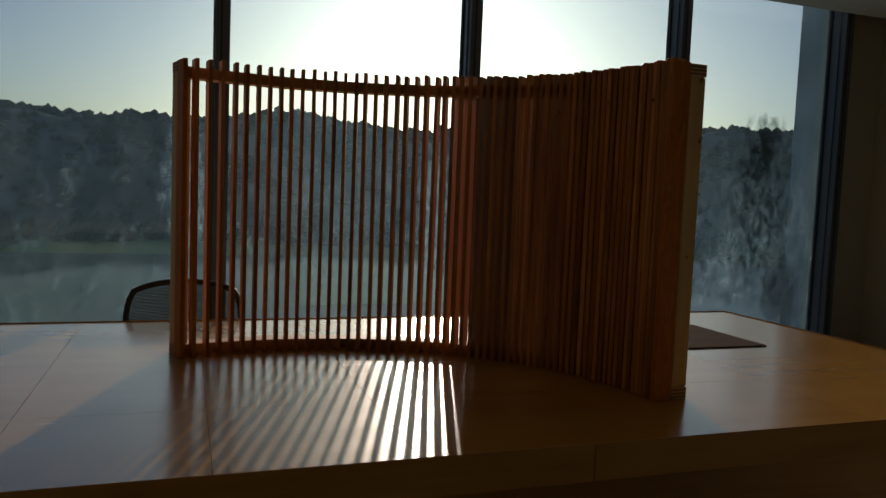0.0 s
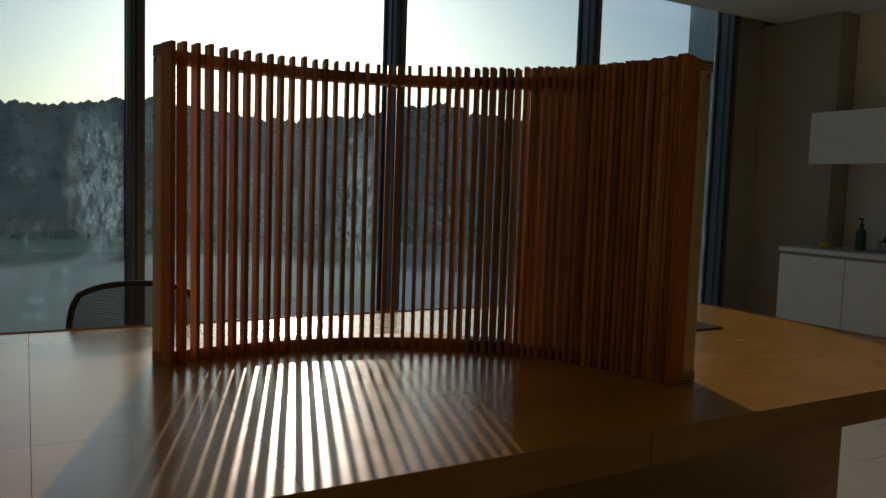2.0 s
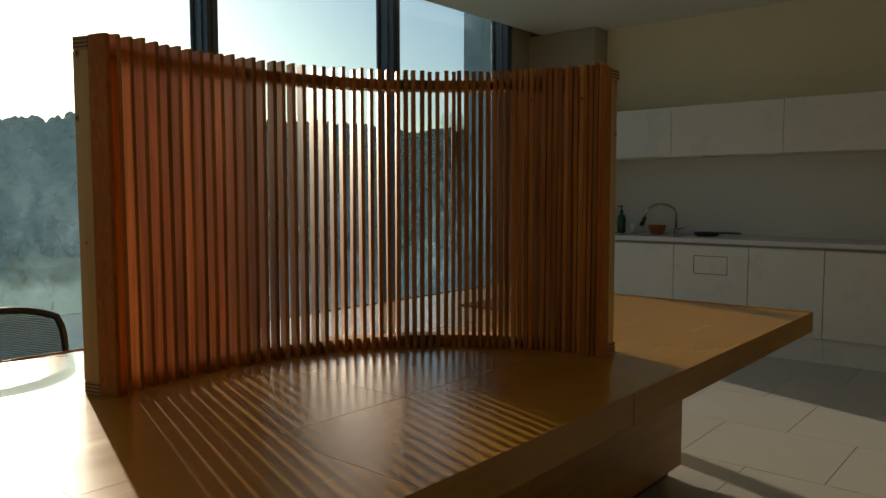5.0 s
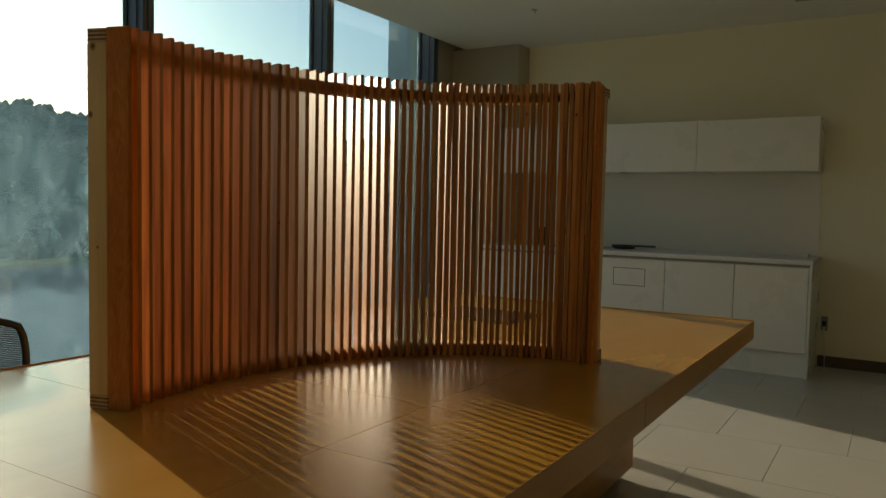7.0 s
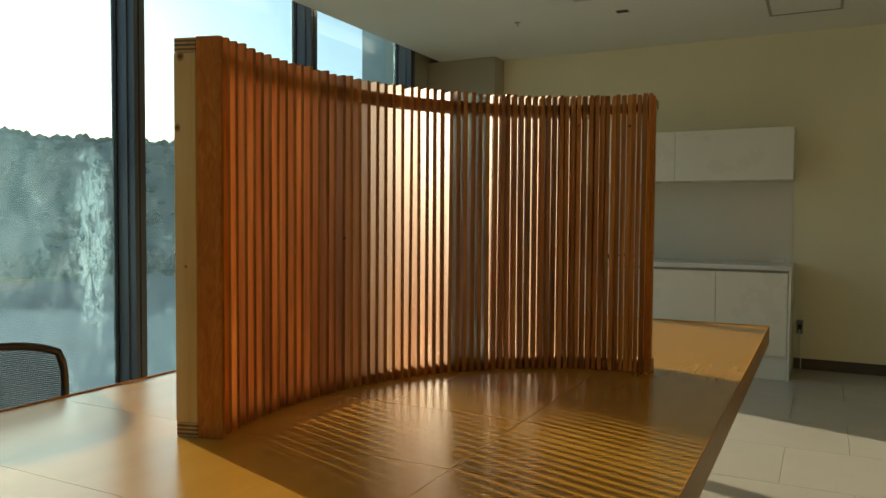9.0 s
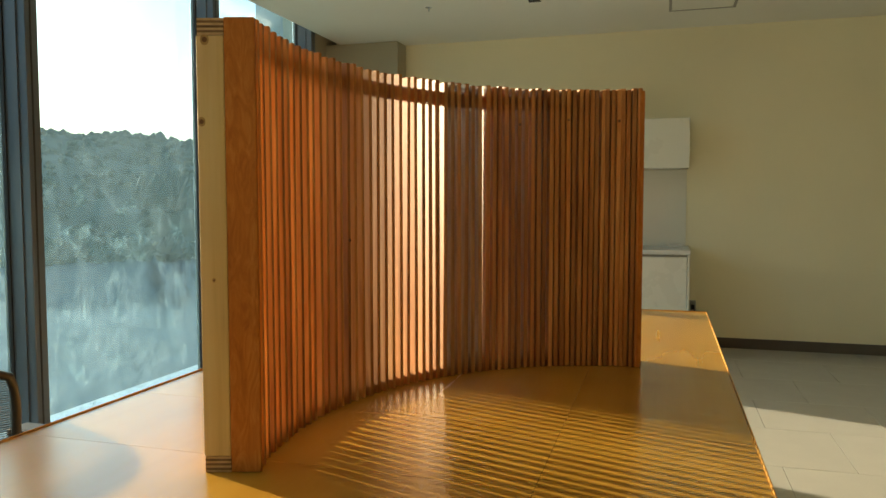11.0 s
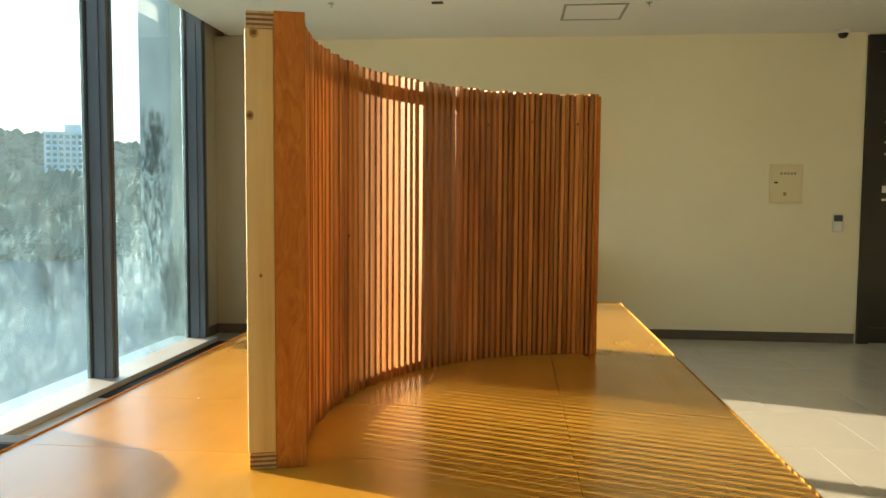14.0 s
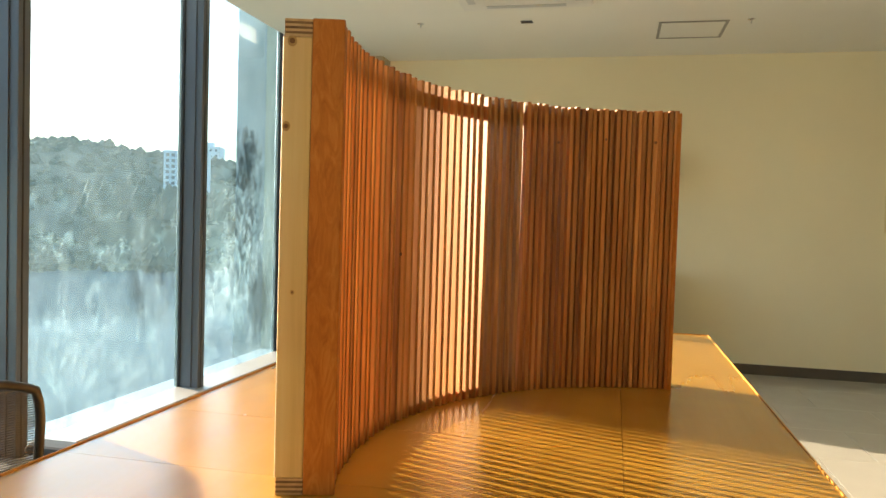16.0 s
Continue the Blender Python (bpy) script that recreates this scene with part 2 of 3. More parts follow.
    white = plus(white, splash_or_glare(4.1, 1.0, 0.8, 0.9, (26, 26, 12), 0.10))
    stain = plus(g.outputs[0], splash_or_glare(4.18, 1.2, 0.36, 0.75, (16, 16, 9), 0.8))
    stain = plus(stain, plus(splash_or_glare(4.2, 1.66, 0.26, 0.3, (7, 7, 5), 0.9), splash_or_glare(4.44, 0.55, 0.24, 0.36, None, 0.6)))
    stain = plus(stain, splash_or_glare(2.95, 0.75, 0.3, 0.35, (9, 9, 4), 0.55))
    wiped = node(m, "ShaderNodeMath")            # the stains lie where the pale film is rubbed off
    wiped.operation = "MULTIPLY_ADD"
    link(m, stain, wiped.inputs[0]); wiped.inputs[1].default_value = -0.8; wiped.inputs[2].default_value = 1.0
    film_left = node(m, "ShaderNodeMath")
    film_left.operation = "MULTIPLY"
    link(m, white, film_left.inputs[0]); link(m, wiped.outputs[0], film_left.inputs[1])
    white = film_left.outputs[0]
    link(m, mix(m, stain, (0.66, 0.85, 1.0), (0.28, 0.40, 0.47)), clear.inputs[0])
    film_tint = ramp(m, noise_of(m, coords(m, (1, 1, 0.6)), 6.0, 9, 0.72, 0.6), [(0.42, (0.16, 0.29, 0.36)), (0.58, (0.28, 0.44, 0.53))])
    link(m, film_tint, dust_haze.inputs[0])
    mx = node(m, "ShaderNodeMixShader")
    link(m, white, mx.inputs[0]); link(m, clear.outputs[0], mx.inputs[1]); link(m, film.outputs[0], mx.inputs[2])
    fm = node(m, "ShaderNodeMixShader")
    link(m, gain.outputs[0], fm.inputs[0]); link(m, mx.outputs[0], fm.inputs[1]); link(m, gloss.outputs[0], fm.inputs[2])
    link(m, fm.outputs[0], out.inputs[0])
    return m


GLASS = glass_material()


def mesh_material():
    """Woven chair mesh: fine horizontal threads with gaps."""
    m = bpy.data.materials.new("black_woven_mesh")
    m.use_nodes = True
    p = m.node_tree.nodes["Principled BSDF"]
    p.inputs["Base Color"].default_value = (0.035, 0.037, 0.04, 1)
    p.inputs["Roughness"].default_value = 0.6
    w = node(m, "ShaderNodeTexWave", Scale=55.0, Distortion=0.3)
    w.bands_direction = "Z"
    link(m, coords(m), w.inputs["Vector"])
    link(m, ramp(m, w.outputs[1], [(0.3, (0.52, 0.52, 0.52)), (0.65, (0.9, 0.9, 0.9))]), p.inputs["Alpha"])
    return m


MESH = mesh_material()


def ground_material(name, stops, scale, rough=0.9):
    m = material(name, stops[0][1], rough)
    v = coords(m)
    col = ramp(m, noise_of(m, v, scale, 8, 0.62), stops)
    fine = noise_of(m, v, scale * 14, 4)
    link(m, mix(m, 0.35, col, fine, "OVERLAY"), m.node_tree.nodes["Principled BSDF"].inputs["Base Color"])
    return m


FIELD = ground_material("winter_grass", [(0.3, (0.07, 0.075, 0.03)), (0.5, (0.10, 0.115, 0.04)), (0.7, (0.16, 0.14, 0.07))], 0.03)
BANK = ground_material("green_bank", [(0.35, (0.16, 0.25, 0.05)), (0.65, (0.25, 0.32, 0.08))], 0.06)
WATER = ground_material("river_water", [(0.35, (0.020, 0.045, 0.062)), (0.65, (0.042, 0.080, 0.11))], 0.05, 0.85)
HILL = ground_material("wooded_hill", [(0.35, (0.05, 0.055, 0.04)), (0.55, (0.09, 0.085, 0.06)), (0.72, (0.20, 0.18, 0.15))], 0.02)
WOODS = ground_material("bare_woods", [(0.3, (0.035, 0.04, 0.028)), (0.6, (0.075, 0.07, 0.048)), (0.8, (0.13, 0.11, 0.08))], 0.08)
BLOCK_WHITE = painted("white_render", (0.84, 0.84, 0.83), 0.8, 0.06, 0.2, 4, 0.1)
BLOCK_GLASS = painted("dark_window_glass", (0.10, 0.12, 0.15), 0.15, 0.2, 0.3)


# ---- mesh helpers ----
def box(bm, x0, x1, y0, y1, z0, z1):
    vs = [bm.verts.new((x, y, z)) for z in (z0, z1) for x, y in ((x0, y0), (x1, y0), (x1, y1), (x0, y1))]
    for a in ((3, 2, 1, 0), (4, 5, 6, 7), (0, 1, 5, 4), (1, 2, 6, 5), (2, 3, 7, 6), (3, 0, 4, 7)):
        bm.faces.new([vs[i] for i in a])
    return bm


def soften(bm, width, segments=2):
    bmesh.ops.bevel(bm, geom=bm.edges[:], offset=width, segments=segments, profile=0.5, affect="EDGES", clamp_overlap=True)
    return bm


def cyl(bm, p, q, r0, r1=None, n=16, cap=True):
    p, q = Vector(p), Vector(q)
    m = Matrix.Translation((p + q) / 2) @ (q - p).to_track_quat("Z", "Y").to_matrix().to_4x4()
    bmesh.ops.create_cone(bm, cap_ends=cap, segments=n, radius1=r0, radius2=r0 if r1 is None else r1, depth=(q - p).length, matrix=m)
    return bm


def tube(bm, pts, r, n=10):
    rings = []
    pts = [Vector(p) for p in pts]
    for i, p in enumerate(pts):
        d = (pts[min(i + 1, len(pts) - 1)] - pts[max(i - 1, 0)]).normalized()
        q = d.to_track_quat("Z", "Y")
        rings.append([bm.verts.new(p + q @ Vector((r * math.cos(2 * math.pi * k / n), r * math.sin(2 * math.pi * k / n), 0))) for k in range(n)])
    for a, b in zip(rings, rings[1:]):
        for k in range(n):
            bm.faces.new((a[k], a[(k + 1) % n], b[(k + 1) % n], b[k]))
    bm.faces.new(rings[0][::-1]); bm.faces.new(rings[-1])
    return bm


def mesh_of(name, bm, mat, smooth=False):
    bmesh.ops.recalc_face_normals(bm, faces=bm.faces[:])
    me = bpy.data.meshes.new(name)
    bm.to_mesh(me)
    bm.free()
    me.materials.append(mat)
    if smooth:
        for f in me.polygons:
            f.use_smooth = True
    return me


def part(name, bm, mat, parent=None, label="", smooth=False):
    ob = new(name, mesh_of(name, bm, mat, smooth))
    if parent is not None:
        ob.parent = parent
    if label:
        tagged(ob, label)
    return ob


def piece(name, me, parent, m):
    ob = new(name, me)
    ob.parent = parent
    ob.matrix_basis = m
    return ob


def empty(name, at, label, category, group="", kind=""):
    ob = new(name)
    ob.matrix_basis = at if isinstance(at, Matrix) else Matrix.Translation(at)
    return tagged(ob, label, category, group, kind)


def one(name, bm, mat, label="", category="", kind="", smooth=False):
    return tagged(part(name, bm, mat, None, "", smooth), label, category, "", kind)


B = bmesh.new
WALL_E, GLASS_Y, FRAME_Y, CEIL_Z = 5.43, 4.785, 4.635, 2.685
SOUTH, WEST = -8.0, -6.5

# ---- structure ----
one("wall_east", box(B(), WALL_E, WALL_E + 0.2, -0.916, 4.72, -0.02, 3.0), CREAM, "cream painted plaster wall", "wall", "structure")
one("wall_east", box(B(), WALL_E, WALL_E + 0.2, SOUTH, -2.95, -0.02, 3.0), CREAM, "cream painted plaster wall", "wall", "structure")
# unseen closing wall; its dark colour is chosen to weaken the fill light
one("wall_south", box(B(), WEST - 0.2, WALL_E + 0.2, SOUTH - 0.2, SOUTH, -0.02, 3.0), COLUMN, "unseen closing wall, darkened to cut bounce light", "wall", "structure")
one("wall_west", box(B(), WEST - 0.2, WEST, SOUTH, 4.72, -0.02, 3.0), CREAM, "cream painted plaster wall", "wall", "structure")
one("ceiling", box(B(), WEST - 0.2, WALL_E + 0.2, SOUTH - 0.2, 4.59, CEIL_Z, CEIL_Z + 0.25), CEIL, "white painted flat ceiling", "ceiling", "structure")
one("ceiling_pocket", box(B(), WEST - 0.2, WALL_E + 0.2, 4.592, 5.0, 2.93, 3.1), CEIL, "white blind pocket above the window", "ceiling", "structure")
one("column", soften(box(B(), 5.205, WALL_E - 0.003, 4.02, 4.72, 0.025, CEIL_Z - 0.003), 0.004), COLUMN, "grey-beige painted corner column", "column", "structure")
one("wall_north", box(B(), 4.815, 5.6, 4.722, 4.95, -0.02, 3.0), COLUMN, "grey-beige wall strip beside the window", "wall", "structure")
one("wall_north", box(B(), WEST - 0.2, -2.9, 4.66, 4.95, -0.02, 3.0), CREAM, "cream painted wall beside the window", "wall", "structure")
sk = B()
box(sk, WALL_E - 0.012, WALL_E - 0.001, -0.9, 1.50, 0.025, 0.11)
one("baseboard", soften(sk, 0.002, 1), SKIRT, "dark brown vinyl skirting", "baseboard", "structure")
one("baseboard", box(B(), 5.193, 5.204, 4.02, 4.715, 0.025, 0.11), SKIRT, "dark brown vinyl skirting on the column", "baseboard", "structure")
one("baseboard", box(B(), 4.82, 5.19, 4.708, 4.719, 0.025, 0.11), SKIRT, "dark brown vinyl skirting by the window", "baseboard", "structure")

# window wall: sill, mullions, panes
MULL = [-2.77, -1.24, 0.285, 1.800, 3.355, 4.809]     # the room-side right edge of each upright
one("window_sill", soften(box(B(), -2.9, 4.815, 4.56, 4.95, -0.02, 0.06), 0.004), SILL, "low grey metal window sill", "sill", "structure")
one("window_head", box(B(), -2.9, 4.815, 4.70, 4.90, 2.86, 2.95), ALU, "dark grey aluminium window head", "window", "structure")
for i, r in enumerate(MULL):
    win = empty("window_upright", (r, 0, 0), "grey-blue aluminium curtain wall mullion", "mullion", "", "structure")
    b = box(B(), -0.075, 0.0, FRAME_Y, 4.815, 0.05, 2.93)
    part("box_profile", soften(b, 0.003, 1), ALU, win)
    part("groove", box(B(), -0.0495, -0.040, FRAME_Y - 0.002, FRAME_Y + 0.002, 0.062, 2.9), GASKET, win, "black gasket line")
    part("side_rib", box(B(), -0.083, -0.0755, FRAME_Y + 0.05, FRAME_Y + 0.085, 0.062, 2.9), ALU, win)
    part("glazing_bead", box(B(), -0.084, -0.0755, GLASS_Y - 0.018, GLASS_Y + 0.018, 0.062, 2.9), GASKET, win)
    part("glazing_bead", box(B(), 0.0005, 0.009, GLASS_Y - 0.018, GLASS_Y + 0.018, 0.062, 2.9), GASKET, win)
for i, (a, c) in enumerate(zip(MULL, MULL[1:])):
    pane = one("window_%d" % (i + 1), box(B(), a + 0.002, c - 0.077, GLASS_Y - 0.004, GLASS_Y + 0.004, 0.061, 2.88), GLASS,
               "tall dirty window pane with dried drips", "window", "structure")
    pane.visible_shadow = False

# floor grille slot beside the sill
gr = empty("floor_grille", (0, 0, 0.025), "dark slotted convector grille in the floor", "grille")
part("tray", box(B(), 2.95, 4.80, 4.425, 4.555, -0.03, -0.012), GRILLE, gr)
for k in range(7):
    y = 4.432 + k * 0.018
    part("bar", box(B(), 2.95, 4.80, y, y + 0.007, -0.012, 0.004), GRILLE, gr)

# ---- the table ----
TOP, TX0, TX1, TY0, TY1 = 0.735, -0.92, 2.44, 1.51, 3.035
table = empty("conference_table", (0, 0, 0), "large honey-coloured laminate conference table in panels", "table")
seams = [TX0 + 0.004, -0.265, 0.115, 0.487, 1.62, TX1 - 0.004]
for a, c in zip(seams, seams[1:]):
    rows = [(TY0 + 0.004, 1.9135), (1.9143, TY1 - 0.004)]
    for y0, y1 in rows:
        part("tabletop", box(B(), a + 0.0005, c - 0.0005, y0, y1, TOP - 0.028, TOP), OAK, table)
for bx in ((TX0, 0.854, TY0, TY0 + 0.0035), (0.8565, TX1, TY0, TY0 + 0.0035), (TX0, TX1, TY1 - 0.0035, TY1), (TX0, TX0 + 0.0035, TY0 + 0.004, TY1 - 0.004), (TX1 - 0.0035, TX1, TY0 + 0.004, TY1 - 0.004)):
    part("edge_band", soften(box(B(), *bx, TOP - 0.075, TOP + 0.004), 0.0012, 2), OAK_EDGE, table)
part("apron", box(B(), TX0 + 0.004, TX1 - 0.004, TY0 + 0.004, TY1 - 0.004, TOP - 0.074, TOP - 0.0285), OAK_EDGE, table)
part("pedestal", soften(box(B(), 0.2, 2.23, 1.95, 2.62, 0.07, TOP - 0.0745), 0.003, 1), OAK_EDGE, table)
part("plinth", box(B(), 0.24, 2.19, 1.99, 2.58, 0.0255, 0.07), BLACK, table)

# ---- the slatted screen ----
# the inner edge of the rails runs along a curve that tightens slightly: start, heading, curvature and its growth
SX, SY, HEAD, BEND, TIGHTEN, RUN = 0.0386, 2.4706, 0.2893, 0.8250, 0.4094, 1.587
RAIL, DEEP, LEDGE = 0.047, 0.045, 0.007
ZB, ZT = TOP + 0.0005, 1.570
screen = empty("slatted_screen", (SX, SY, ZB), "curved room-divider screen of upright reddish wooden slats on two plywood rails", "screen")
H = ZT - ZB


def along(s):
    """Point and heading of the rail's inner edge after s metres."""
    x = y = 0.0
    n = 60
    for k in range(n):
        u = s * (k + 0.5) / n
        h = HEAD - BEND * u - TIGHTEN * u * u / 2
        x += math.cos(h) * s / n
        y += math.sin(h) * s / n
    return x, y, HEAD - BEND * s - TIGHTEN * s * s / 2


def bent_strip(in0, out0, z0, z1, s0, s1, n=64):
    bm = B()
    prev = None
    for i in range(n + 1):
        x, y, h = along(s0 + (s1 - s0) * i / n)
        nx, ny = -math.sin(h), math.cos(h)
        ring = [bm.verts.new((x + nx * r, y + ny * r, z)) for r, z in ((in0, z0), (out0, z0), (out0, z1), (in0, z1))]
        if prev:
            for k in range(4):
                bm.faces.new((prev[k], prev[(k + 1) % 4], ring[(k + 1) % 4], ring[k]))
        else:
            bm.faces.new(ring)
        prev = ring
    bm.faces.new(prev[::-1])
    bmesh.ops.recalc_face_normals(bm, faces=bm.faces[:])
    return bm


def at_run(s, z=0.0, turn=0.0, lean=0.0):
    """Local x points out of the curve, y back along it."""
    x, y, h = along(s)
    return pose(x, y, z, lean, 0, math.degrees(h) + 90 + turn)


for base in (0.0, H - 0.042):
    part("rail", bent_strip(-LEDGE, RAIL, base, base + 0.030, 0.0128, RUN - 0.0128), PLY_LIGHT, screen, "curved plywood rail")
for base in (0.0, H - 0.030):
    for s0, s1 in ((-0.0005, 0.0125), (RUN - 0.0125, RUN + 0.0005)):
        for k in range(7):
            z = base + k * 0.030 / 7
            part("ply", bent_strip(0.0, RAIL + 0.0003, z + 0.0001, z + 0.030 / 7 - 0.0001, s0, s1, 2),
                 PLY_DARK if k % 2 else PLY_LIGHT, screen)
for s0, sgn in ((0.0, 1), (RUN, -1)):
    st = part("stud", soften(box(B(), 0.0, 0.050, -0.019, 0.019, 0.0305, H - 0.0305), 0.002, 2), PINE, screen, "pale knotty pine stud")
    st.matrix_basis = at_run(s0 + sgn * 0.0188, 0.0, 0.0 if sgn > 0 else 6.0)
    y = sgn * 0.0191
    for kz, kx, kr in ((H - 0.038, 0.034, 0.0058), (H - 0.185, 0.042, 0.0050), (0.36, 0.025, 0.0025)):
        halo = cyl(B(), (kx, y - 0.0004, kz), (kx, y + 0.0002, kz), kr * 1.45, kr * 1.35, 14)
        bmesh.ops.scale(halo, vec=(1.0, 1.0, 1.25), space=Matrix.Translation((-kx, -y, -kz)), verts=halo.verts[:])
        part("knot_ring", halo, KNOT_RING, st)
        part("knot", cyl(B(), (kx, y - 0.0004, kz), (kx, y + 0.0004, kz), kr, kr * 0.8, 14), KNOT, st)
    bd = part("end_board", soften(box(B(), -0.056, -0.0005, -0.0065, 0.0065, 0.0, H + 0.002), 0.0012, 1), RED_BOARD, screen, "wide reddish end board")
    bd.matrix_basis = at_run(s0 + sgn * 0.0062, 0.0, 0.0 if sgn > 0 else 6.0)
rnd = random.Random(7)
slat_meshes = [mesh_of("slat", soften(box(B(), -LEDGE - DEEP - d, -LEDGE - 0.0006, -t / 2, t / 2, 0.0, H + 0.0085 + e), 0.001, 1), RED_SLAT)
               for d, t, e in ((0.0, 0.0110, 0.0), (0.0014, 0.0115, 0.0016), (-0.001, 0.0104, -0.0018), (0.0006, 0.0112, 0.0024), (-0.0005, 0.0107, -0.0008),
                               (0.0018, 0.0118, -0.0024), (0.0, 0.0126, 0.0), (0.0012, 0.0130, 0.0015), (-0.001, 0.0121, -0.0018), (0.0006, 0.0128, 0.0022), (-0.0005, 0.0123, -0.001))]
knot_mesh = mesh_of("knot", cyl(B(), (-LEDGE - DEEP - 0.0022, 0, 0), (-LEDGE - DEEP + 0.002, 0, 0), 0.0042, 0.0042, 12), KNOT)
run, i = 0.047, 0
while run < RUN - 0.019:
    set_turn = np.interp(run, (0.0, 0.5, 0.84, 1.15, 1.3, 1.6), (-3.0, -3.0, -5.0, 0.0, 2.0, 10.0))
    bowed = {22: (-4.0, 0.34), 23: (-2.0, -0.2)}.get(i)          # two slats that stand askew
    turn, lean = bowed if bowed else (set_turn + rnd.uniform(-1.3, 1.3), rnd.uniform(-0.2, 0.2))
    sl = piece("slat", slat_meshes[rnd.randrange(6) if run < 0.84 else 6 + rnd.randrange(5)], screen, at_run(run + rnd.uniform(-0.0012, 0.0012), 0.0, turn, lean))
    # the spacing narrows along the curve
    run += np.interp(run, (0.05, 0.17, 0.40, 0.70, 0.90, 1.10, 1.30, 1.45, 1.58), (0.0385, 0.0338, 0.0325, 0.0318, 0.0272, 0.0232, 0.0195, 0.0168, 0.0148))
    for at, z in ((38, 0.735), (46, 0.752), (55, 0.748), (14, 0.41)):
        if i == at:
            piece("knot", knot_mesh, sl, Matrix.Translation((0, 0, z)))
    i += 1

# dark desk mat lying behind the screen
mat_bm = soften(box(B(), 1.69, 2.02, 2.31, 2.72, TOP + 0.0005, TOP + 0.0045), 0.0015, 1)
one("desk_mat", mat_bm, DARK_BOARD, "flat dark brown matte desk mat on the table", "desk mat")

# ---- kitchen wall ----
FX = 4.83
ys = [1.530, 2.027, 2.537, 3.106, 3.618, 4.148]
for j, (a, c) in enumerate(zip(ys, ys[1:])):
    cab = empty("base_cabinet", (0, 0, 0), "white laminate kitchen base cabinet with one plain door", "cabinet", "kitchen base cabinets")
    part("body", box(B(), FX + 0.02, 5.203 if c > 4.02 else WALL_E - 0.002, a + 0.001, c - 0.001, 0.20, 0.835), WHITE_LAM, cab)
    part("kick_panel", box(B(), FX + 0.035, FX + 0.05, a + 0.001, c - 0.001, 0.0255, 0.199), WHITE_LAM, cab)
    d = part("door", soften(box(B(), FX, FX + 0.019, a + 0.002, c - 0.002, 0.205, 0.816), 0.0015, 1), WHITE_LAM, cab)
    part("grip_channel", box(B(), FX + 0.008, FX + 0.019, a + 0.001, c - 0.001, 0.8185, 0.8345), FRAME_GREY, cab, "grey recessed grip channel")
    if j == 2:
        for y0, y1, z0, z1 in ((2.688, 2.945, 0.737, 0.741), (2.688, 2.945, 0.601, 0.605), (2.688, 2.692, 0.605, 0.737), (2.941, 2.945, 0.605, 0.737)):
            part("panel_joint", box(B(), FX - 0.0012, FX + 0.001, y0, y1, z0, z1), GASKET, d, "dark joint of a small flap")
one("cabinet_end_panel", soften(box(B(), FX - 0.004, WALL_E - 0.002, 1.510, 1.528, 0.0255, 0.836), 0.0015, 1), WHITE_LAM, "white laminate end panel of the kitchen units", "panel")
one("worktop", soften(box(B(), FX - 0.015, 5.203, 1.505, 4.152, 0.838, 0.872), 0.004), WORKTOP, "pale stone-effect kitchen worktop", "worktop")
one("worktop_upstand", box(B(), 5.204, WALL_E - 0.002, 1.505, 4.017, 0.838, 0.8718), WORKTOP, "pale back strip of the worktop along the wall", "worktop")
uy = [1.522, 2.382, 3.236, 4.11]
for a, c in zip(uy, uy[1:]):
    cab = empty("wall_cabinet", (0, 0, 0), "white laminate wall cabinet with one wide flap door", "cabinet", "kitchen wall cabinets")
    part("body", box(B(), 5.063, 5.203 if c > 4.02 else WALL_E - 0.002, a + 0.0006, c - 0.0006, 1.515, 1.903), WHITE_LAM, cab)
    part("door", soften(box(B(), 5.043, 5.062, a + 0.0016, c - 0.0016, 1.511, 1.905), 0.0015, 1), WHITE_LAM, cab)
one("splashback", box(B(), WALL_E - 0.006, WALL_E - 0.001, 1.53, 4.015, 0.873, 1.513), SPLASH, "pale grey glossy splashback panel", "splashback", "structure")


def turned(profile, n=20):
    bm = B()
    rings = [[bm.verts.new((r * math.cos(2 * math.pi * k / n), r * math.sin(2 * math.pi * k / n), z)) for k in range(n)] for r, z in profile]
    for a, b in zip(rings, rings[1:]):
        for k in range(n):
            bm.faces.new((a[k], a[(k + 1) % n], b[(k + 1) % n], b[k]))
    bm.faces.new(rings[0][::-1]); bm.faces.new(rings[-1])
    return bm


WT = 0.8725
sink = empty("kitchen_sink", (5.12, 3.36, WT), "shallow stainless steel sink with a raised rim", "sink")
for bx in ((-0.19, 0.19, -0.27, -0.25), (-0.19, 0.19, 0.25, 0.27), (-0.19, -0.17, -0.25, 0.25), (0.17, 0.19, -0.25, 0.25)):
    part("rim", soften(box(B(), *bx, 0.0, 0.006), 0.002, 1), STEEL, sink)
part("basin", box(B(), -0.169, 0.169, -0.249, 0.249, 0.0003, 0.002), STEEL, sink)
tap = empty("kitchen_tap", (5.33, 3.30, WT), "chrome gooseneck kitchen tap", "tap")
part("base", turned([(0.026, 0), (0.026, 0.012), (0.018, 0.02), (0.016, 0.05)]), STEEL, tap, smooth=True)
arc = [(0, 0, 0.04), (0, 0, 0.17)] + [(-0.085 + 0.085 * math.cos(a), 0.10 - 0.10 * math.cos(a), 0.17 + 0.085 * math.sin(a)) for a in (0.3, 0.7, 1.1, 1.57, 2.0, 2.4, 2.8)] + [(-0.175, 0.205, 0.13)]
part("spout", tube(B(), arc, 0.011), STEEL, tap, smooth=True)
part("spray_head", cyl(B(), (-0.173, 0.203, 0.14), (-0.195, 0.225, 0.07), 0.014, 0.018), BLACK, tap, "black spray head", True)
